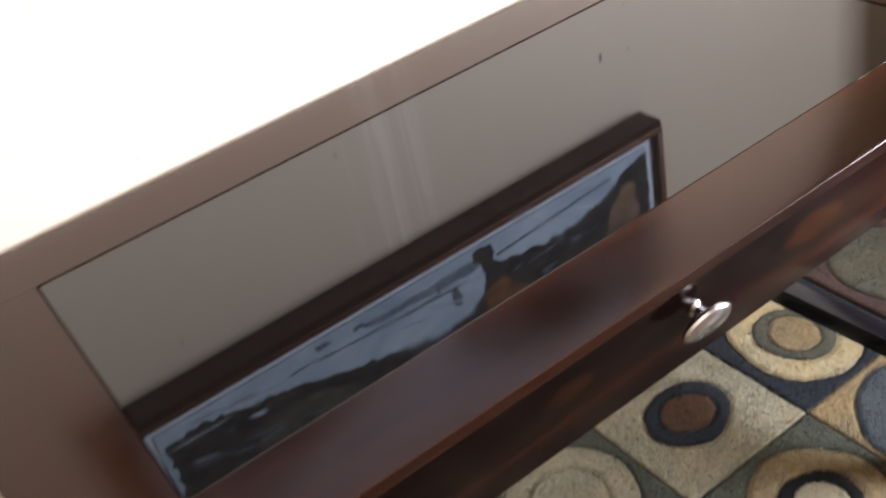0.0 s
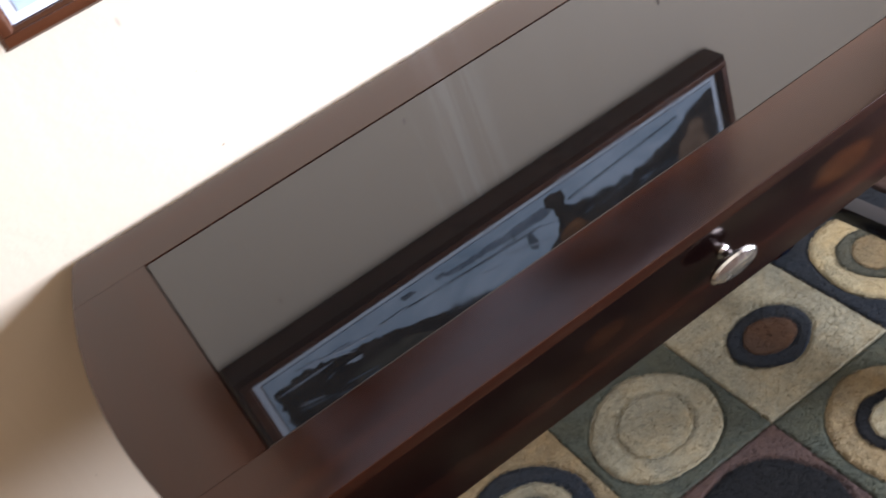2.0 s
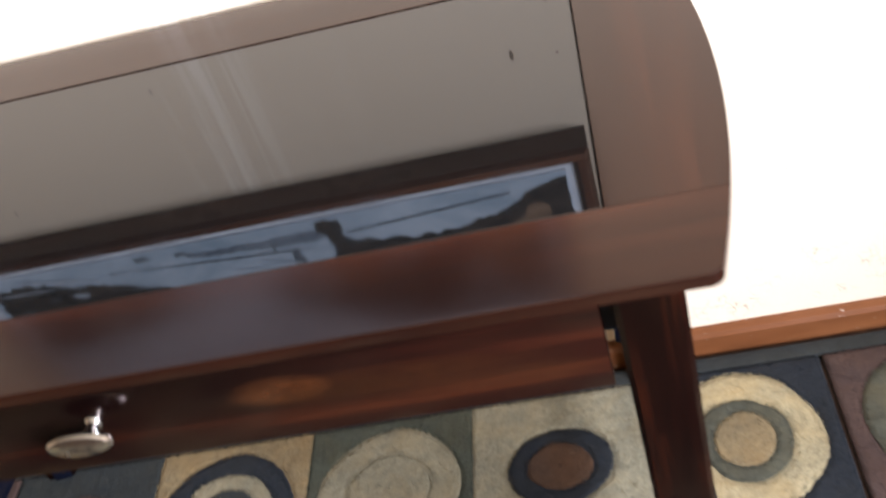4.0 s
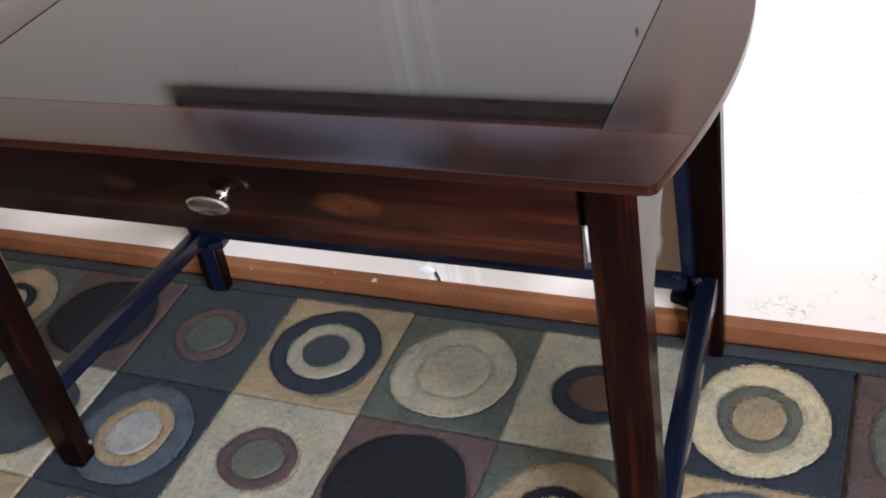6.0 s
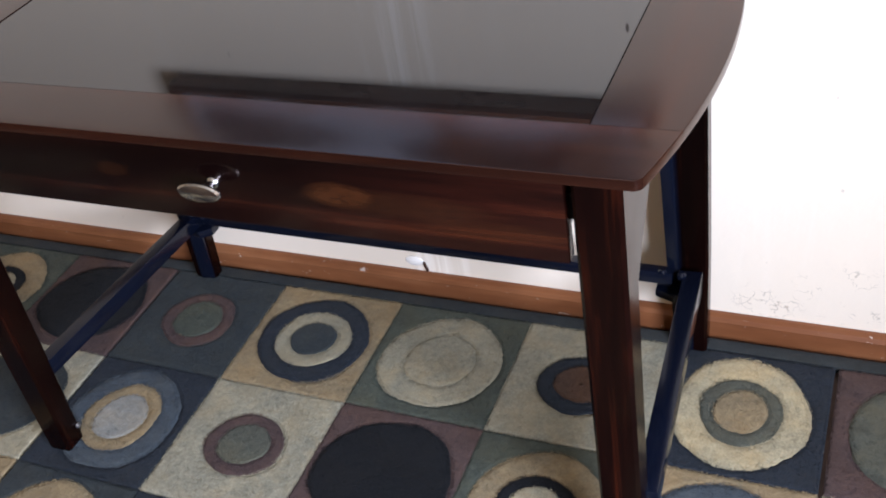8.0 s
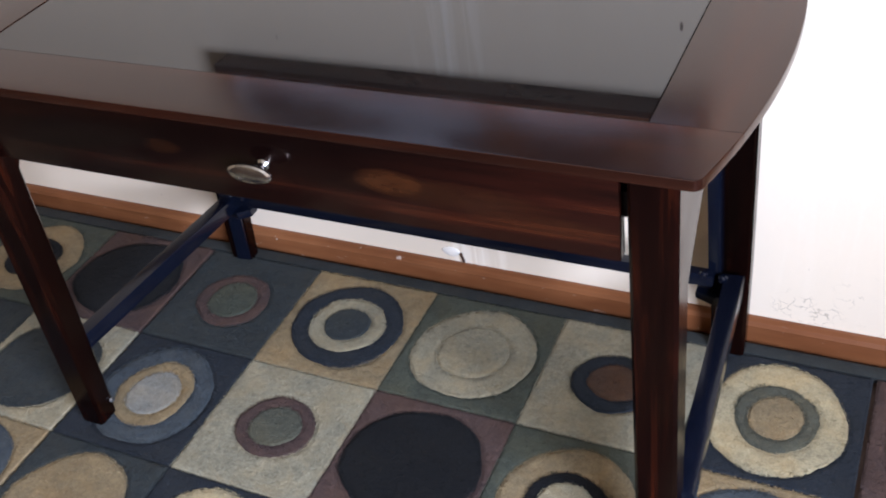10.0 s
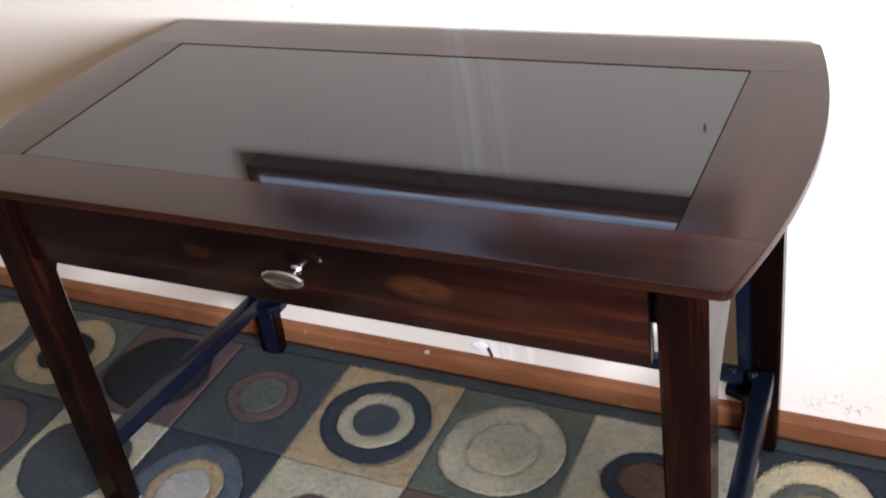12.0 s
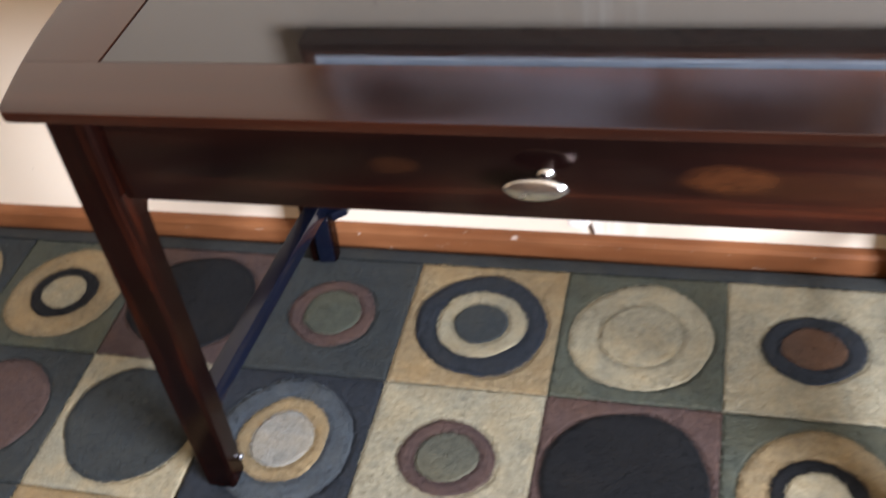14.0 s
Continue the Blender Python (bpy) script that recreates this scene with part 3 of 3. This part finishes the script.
# lower frame of lacquered bars, with upright posts and corner brackets
SZ = 0.188
part("rear_stretcher", bar(bmesh.new(), (-0.440, -0.040, SZ + 0.010), (0.570, -0.040, SZ + 0.010), 0.020, 0.025), lacquer, desk, "blue-black lacquered bar")
for xa, xb, wide, high in ((-0.415, -0.455, 0.027, 0.033), (0.602, 0.627, 0.032, 0.036)):
    part("side_stretcher", bar(bmesh.new(), (xa, -0.030, SZ), (xb, -0.492, SZ - 0.004), wide, high), lacquer, desk, "blue-black lacquered bar")
for xa, xb in ((-0.371, -0.398), (0.550, 0.570)):
    p0 = part("post", bar(bmesh.new(), (xb, -0.022, SZ + 0.012), (xa, -0.022, H - THICK - 0.001), 0.026, 0.022), lacquer, desk, "blue-black lacquered upright")
    bm = bmesh.new()
    prism(bm, [(xb - 0.028, -0.020), (xb + 0.026, -0.024), (xb + 0.026, -0.046), (xb + 0.004, -0.064), (xb - 0.028, -0.052)], 2, SZ - 0.030, SZ - 0.0125, 0.003)
    br = part("bracket", bm, lacquer, desk, "small dark corner bracket")
    for dx, dy in ((-0.016, -0.044), (0.016, -0.046)):
        part("bolt", lathe(bmesh.new(), ((0.0055, SZ + 0.012), (0.0085, SZ + 0.015), (0.0085, SZ + 0.022), (0.004, SZ + 0.026)), 12, (xb + dx, dy, 0)), lacquer, br)
part("leg_strip", bar(bmesh.new(), (0.590, -0.0205, 0.012), (0.590, -0.0215, SZ - 0.026), 0.020, 0.006), lacquer, desk)
part("leg_strip", bar(bmesh.new(), (-0.451, -0.0215, 0.010), (-0.442, -0.0195, SZ - 0.032), 0.007, 0.030), lacquer, desk, "blue-black lacquered facing")
for xs, ys_, zs in ((-0.445, -0.482, 0.30), (-0.447, -0.482, 0.215), (-0.447, -0.482, 0.035)):
    part("screw", lathe(bmesh.new(), ((0.004, xs - 0.003), (0.0055, xs), (0.004, xs + 0.003)), 10, (0, ys_, zs), 0), screw_steel, desk)

# drawer: front, sides, back and bottom, with an oval knob
DX0, DX1, DZ0, DZ1, DY = -0.4125, 0.556, 0.605, 0.742, -0.505
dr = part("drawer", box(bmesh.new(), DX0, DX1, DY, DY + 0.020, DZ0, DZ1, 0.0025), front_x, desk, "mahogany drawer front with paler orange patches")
bm = bmesh.new()
box(bm, DX0 + 0.03, DX0 + 0.042, DY + 0.0205, -0.09, DZ0 + 0.012, DZ1 - 0.02, 0.001)
box(bm, DX1 - 0.042, DX1 - 0.03, DY + 0.0205, -0.09, DZ0 + 0.012, DZ1 - 0.02, 0.001)
box(bm, DX0 + 0.0425, DX1 - 0.0425, -0.102, -0.09, DZ0 + 0.012, DZ1 - 0.02, 0.001)
box(bm, DX0 + 0.0425, DX1 - 0.0425, DY + 0.0205, -0.1025, DZ0 + 0.012, DZ0 + 0.018)
part("drawer_box", bm, drawer_wood, dr)
KX, KZ = 0.083, 0.668
bm = lathe(bmesh.new(), ((0.0085, DY + 0.001), (0.0085, DY - 0.002), (0.0055, DY - 0.005), (0.0055, DY - 0.013), (0.011, DY - 0.018)), 20, (KX + 0.007, 0, KZ), 1)
kn = part("knob_stem", bm, nickel, dr, "polished metal stem")
bm = lathe(bmesh.new(), ((0.012, DY - 0.016), (0.026, DY - 0.018), (0.0325, DY - 0.022), (0.0330, DY - 0.025), (0.029, DY - 0.0275), (0.016, DY - 0.029), (0.004, DY - 0.0295)),
           36, (0, 0, 0), 1, (1.0, 0.42))
bmesh.ops.translate(bm, vec=(KX, 0, KZ), verts=bm.verts)
part("knob", bm, nickel, dr, "brushed metal oval knob")
for rx in (DX0 + 0.015, DX1 - 0.027):
    part("runner", box(bmesh.new(), rx, rx + 0.0115, DY + 0.021, -0.095, 0.614, 0.646, 0.001), screw_steel, desk, "steel drawer runner")
part("side_block", box(bmesh.new(), 0.5415, 0.5665, -0.484, -0.440, 0.700, H - THICK - 0.001, 0.001), drawer_wood, desk)
part("runner_end", box(bmesh.new(), 0.5415, 0.5665, -0.484, -0.440, 0.654, 0.690, 0.001), screw_black, desk, "dark drawer runner end")
part("apron", box(bmesh.new(), -0.407, 0.566, -0.010, 0.010, 0.640, H - THICK - 0.001, 0.002), front_x, desk)

# ---- the picture on the wall ----
PX0, PX1, PZ0, PZ1, PM = -0.409, 0.557, 1.045, 1.690, 0.0215
pic = tagged(new("framed_picture"), "wide dark wooden frame with a pale bordered harbour painting", "picture")
SEC = [(0.0, 0.0), (0.0, 0.046), (0.005, 0.052), (0.012, 0.053), (0.018, 0.050), (PM, 0.047), (PM, 0.040), (PM + 0.006, 0.040), (PM + 0.006, 0.010), (PM - 0.006, 0.0)]


def moulding(length_axis, a0, a1, edge, inward):
    """A length of frame with mitred ends."""
    bm = bmesh.new()
    ends = []
    for a, sgn in ((a0, 1), (a1, -1)):
        ring = []
        for u, v in SEC:
            along, across = a + sgn * u, edge + inward * u
            y = WALL_Y - 0.001 - v
            ring.append(bm.verts.new((along, y, across) if length_axis == 0 else (across, y, along)))
        ends.append(ring)
    n = len(SEC)
    fs = [bm.faces.new((ends[0][i], ends[0][(i + 1) % n], ends[1][(i + 1) % n], ends[1][i])) for i in range(n)]
    fs += [bm.faces.new(ends[0]), bm.faces.new(ends[1])]
    bmesh.ops.recalc_face_normals(bm, faces=fs)
    return bm


part("frame_rail", moulding(0, PX0, PX1, PZ0, 1), frame_x, pic)
part("frame_rail", moulding(0, PX0, PX1, PZ1, -1), frame_x, pic)
part("frame_stile", moulding(2, PZ0, PZ1, PX0, 1), frame_z, pic)
part("frame_stile", moulding(2, PZ0, PZ1, PX1, -1), frame_z, pic)
face_wood = wood("frame_face_wood", 0, (0.060, 0.019, 0.008), (0.15, 0.052, 0.020), (0.24, 0.09, 0.036), rough=0.33, coat=0.2)
FY0, FY1 = WALL_Y - 0.0558, WALL_Y - 0.0525
for x0, x1, z0, z1 in ((PX0 + 0.005, PX1 - 0.005, PZ0 + 0.005, PZ0 + 0.017), (PX0 + 0.005, PX1 - 0.005, PZ1 - 0.017, PZ1 - 0.005),
                       (PX0 + 0.005, PX0 + 0.017, PZ0 + 0.0175, PZ1 - 0.0175), (PX1 - 0.017, PX1 - 0.005, PZ0 + 0.0175, PZ1 - 0.0175)):
    part("frame_face", box(bmesh.new(), x0, x1, FY0, FY1, z0, z1, 0.001), face_wood, pic, "reddish-brown front bead")
PY = WALL_Y - 0.0435
part("border_strip", box(bmesh.new(), PX0 + PM + 0.001, PX1 - PM - 0.001, PY, PY + 0.003, PZ0 + PM + 0.001, PZ1 - PM - 0.001),
     paint("pale_border_card", (0.72, 0.78, 0.84), (0.66, 0.72, 0.79), 0.5), pic, "pale blue-white border card")
CX0, CX1, CZ0, CZ1 = PX0 + PM + 0.014, PX1 - PM - 0.014, PZ0 + PM + 0.012, PZ1 - PM - 0.014


def brush(name, c1, c2, scale):
    m, t, p = material(name)
    n = noise_tex(t, coords(t, (1, 1, 2.2)), scale, 6, 0.65, 0.8)
    t.links.new(ramp(t, n, (0.34, c1), (0.66, c2)), p.inputs["Base Color"])
    p.inputs["Roughness"].default_value = 0.45
    p.inputs["Specular IOR Level"].default_value = 0.15
    return m


sheet = part("painting", box(bmesh.new(), CX0, CX1, PY - 0.0020, PY - 0.0005, CZ0, CZ1),
             brush("painted_water", (0.30, 0.40, 0.49), (0.54, 0.64, 0.73), 5), pic, "blue-grey painted water")
INK = {"rock": brush("painted_dark_rock", (0.005, 0.005, 0.007), (0.065, 0.050, 0.040), 24),
       "house": brush("painted_brown_house", (0.04, 0.020, 0.010), (0.26, 0.115, 0.045), 20),
       "shore": brush("painted_ochre_shore", (0.10, 0.06, 0.035), (0.30, 0.20, 0.13), 18),
       "mark": brush("painted_grey_marks", (0.06, 0.075, 0.09), (0.16, 0.19, 0.22), 20)}
LAYER = [0]


def blot(name, ink, *pts, loose=0.004):
    """One painted form with an uneven brushed outline, laid a little over the last one."""
    LAYER[0] += 1
    rng = random.Random(LAYER[0])
    outline = []
    for (xa, za), (xb, zb) in zip(pts, pts[1:] + pts[:1]):
        n = max(1, int(math.hypot(xb - xa, zb - za) / 0.009))
        for i in range(n):
            j = loose if i else 0
            outline.append((xa + (xb - xa) * i / n + rng.uniform(-j, j), za + (zb - za) * i / n + rng.uniform(-j, j)))
    return part("painted_" + name, prism(bmesh.new(), outline, 1, PY - 0.0023 - 0.00007 * LAYER[0], PY - 0.0021), INK[ink], sheet)


def strokes(seed, ink, count, x0, x1, low, high, slope, longest):
    """Short loose brush marks scattered over a stretch of the painting."""
    rng = random.Random(seed)
    bm = bmesh.new()
    for _ in range(count):
        x = rng.uniform(x0, x1)
        f = (x - x0) / (x1 - x0)
        z = rng.uniform(low[0] + (low[1] - low[0]) * f, high[0] + (high[1] - high[0]) * f)
        a = math.atan(slope) + rng.gauss(0, 0.13)
        ln, th = rng.uniform(0.3, 1.0) * longest, rng.uniform(0.0012, 0.0042)
        c, s = math.cos(a), math.sin(a)
        ring = [(x + u * ln * c - v * th * s, z + u * ln * s + v * th * c) for u, v in
                ((-0.5, 0.0), (-0.3, -0.45), (0.15, -0.5), (0.5, -0.1), (0.32, 0.4), (-0.2, 0.5))]
        if all(CX0 < p < CX1 and CZ0 < q < CZ1 for p, q in ring):
            prism(bm, ring, 1, PY - 0.0042 - rng.uniform(0, 0.0004), PY - 0.0040)
    part("brush_marks", bm, INK[ink], sheet)


INK["foam"] = brush("painted_pale_foam", (0.36, 0.44, 0.52), (0.62, 0.69, 0.76), 30)
INK["dusk"] = brush("painted_dusk_blue", (0.10, 0.13, 0.17), (0.24, 0.29, 0.34), 26)
INK["moss"] = brush("painted_dull_moss", (0.030, 0.030, 0.024), (0.13, 0.115, 0.085), 22)
# shadowed coast and the headland before it
blot("coast", "rock", (-0.366, 1.105), (-0.300, 1.101), (-0.245, 1.117), (-0.165, 1.132), (-0.090, 1.157), (-0.009, 1.176), (0.073, 1.197),
     (0.140, 1.190), (0.165, 1.168), (0.170, 1.235), (0.055, 1.226), (-0.016, 1.209), (-0.068, 1.243), (-0.171, 1.285), (-0.366, 1.330))
blot("headland", "rock", (0.180, 1.110), (0.206, 1.130), (0.300, 1.146), (0.345, 1.144), (0.423, 1.128), (0.470, 1.101), (0.500, 1.094), (0.500, 1.430),
     (0.300, 1.470), (0.110, 1.320), (0.060, 1.232), (0.150, 1.200), (0.172, 1.150))
blot("slope", "moss", (-0.240, 1.160), (-0.150, 1.158), (-0.085, 1.185), (-0.070, 1.222), (-0.160, 1.262), (-0.270, 1.270))
blot("house", "house", (0.171, 1.169), (0.202, 1.157), (0.258, 1.213), (0.270, 1.266), (0.212, 1.292), (0.164, 1.284), (0.154, 1.220))
blot("shore", "shore", (0.437, 1.152), (0.470, 1.124), (0.490, 1.138), (0.496, 1.217), (0.472, 1.275), (0.412, 1.280), (0.416, 1.206))
blot("bank", "rock", (0.498, 1.092), (CX1 - 0.001, 1.088), (CX1 - 0.001, 1.560), (0.492, 1.560), (0.497, 1.280), loose=0.002)
# low islands, the tree at the point, and boats
blot("island", "dusk", (-0.060, 1.097), (-0.010, 1.100), (0.077, 1.101), (0.150, 1.098), (0.175, 1.110), (0.150, 1.119), (0.060, 1.113), (-0.030, 1.107), loose=0.002)
blot("rock", "mark", (-0.126, 1.087), (-0.108, 1.0875), (-0.098, 1.095), (-0.122, 1.097), loose=0.002)
blot("rock", "mark", (-0.062, 1.093), (-0.046, 1.092), (-0.040, 1.099), (-0.060, 1.100), loose=0.002)
blot("tree", "rock", (0.158, 1.087), (0.172, 1.0835), (0.192, 1.088), (0.196, 1.104), (0.188, 1.126), (0.170, 1.132), (0.168, 1.112), (0.156, 1.104))
blot("boat", "mark", (0.108, 1.132), (0.118, 1.128), (0.126, 1.150), (0.122, 1.166), (0.110, 1.160), loose=0.002)
blot("mast", "mark", (0.084, 1.108), (0.087, 1.108), (0.090, 1.128), (0.086, 1.129), loose=0.0008)
blot("ripple", "mark", (-0.170, 1.107), (0.040, 1.122), (0.140, 1.128), (0.140, 1.130), (0.040, 1.125), (-0.170, 1.109), loose=0.0008)
blot("ripple", "mark", (0.200, 1.112), (0.440, 1.098), (0.440, 1.1005), (0.200, 1.116), loose=0.0008)
blot("foam", "foam", (0.020, 1.214), (0.080, 1.222), (0.110, 1.214), (0.090, 1.228), (0.040, 1.230), loose=0.003)
blot("foam", "foam", (0.380, 1.330), (0.420, 1.290), (0.440, 1.310), (0.410, 1.345), loose=0.004)
strokes(1, "foam", 3, -0.34, -0.20, (1.12, 1.14), (1.16, 1.18), 0.25, 0.07)
strokes(2, "dusk", 12, -0.35, -0.08, (1.12, 1.17), (1.20, 1.24), 0.22, 0.07)
strokes(4, "foam", 14, -0.36, 0.14, (1.092, 1.120), (1.110, 1.17), 0.14, 0.12)
strokes(6, "shore", 14, 0.16, 0.28, (1.17, 1.21), (1.26, 1.27), -0.3, 0.04)
strokes(7, "dusk", 12, 0.20, 0.42, (1.15, 1.16), (1.20, 1.20), -0.1, 0.06)
strokes(8, "moss", 20, 0.08, 0.46, (1.23, 1.16), (1.30, 1.28), -0.2, 0.07)

# ---- small things at the foot of the wall ----
bm = lathe(bmesh.new(), ((0.004, -0.0045), (0.010, -0.0040), (0.0150, -0.0025), (0.0165, -0.0005)), 28, (0, 0, 0), 1, (1.25, 0.72))
rng = random.Random(5)
for v in bm.verts:
    v.co.x *= rng.uniform(0.93, 1.07)
    v.co.z *= rng.uniform(0.90, 1.10)
bmesh.ops.translate(bm, vec=(0.018, WALL_Y, 0.060), verts=bm.verts)
clip = tagged(finish("cable_clip", bm, white_plastic), "small white plastic clip fixed above the baseboard", "clip")
bm = bar(bmesh.new(), (0.0405, WALL_Y - 0.004, 0.062), (0.0465, WALL_Y - 0.004, 0.040), 0.0055, 0.004, 0.0012)
part("cable_end", bm, drawer_wood, clip, "dark brown cable end")
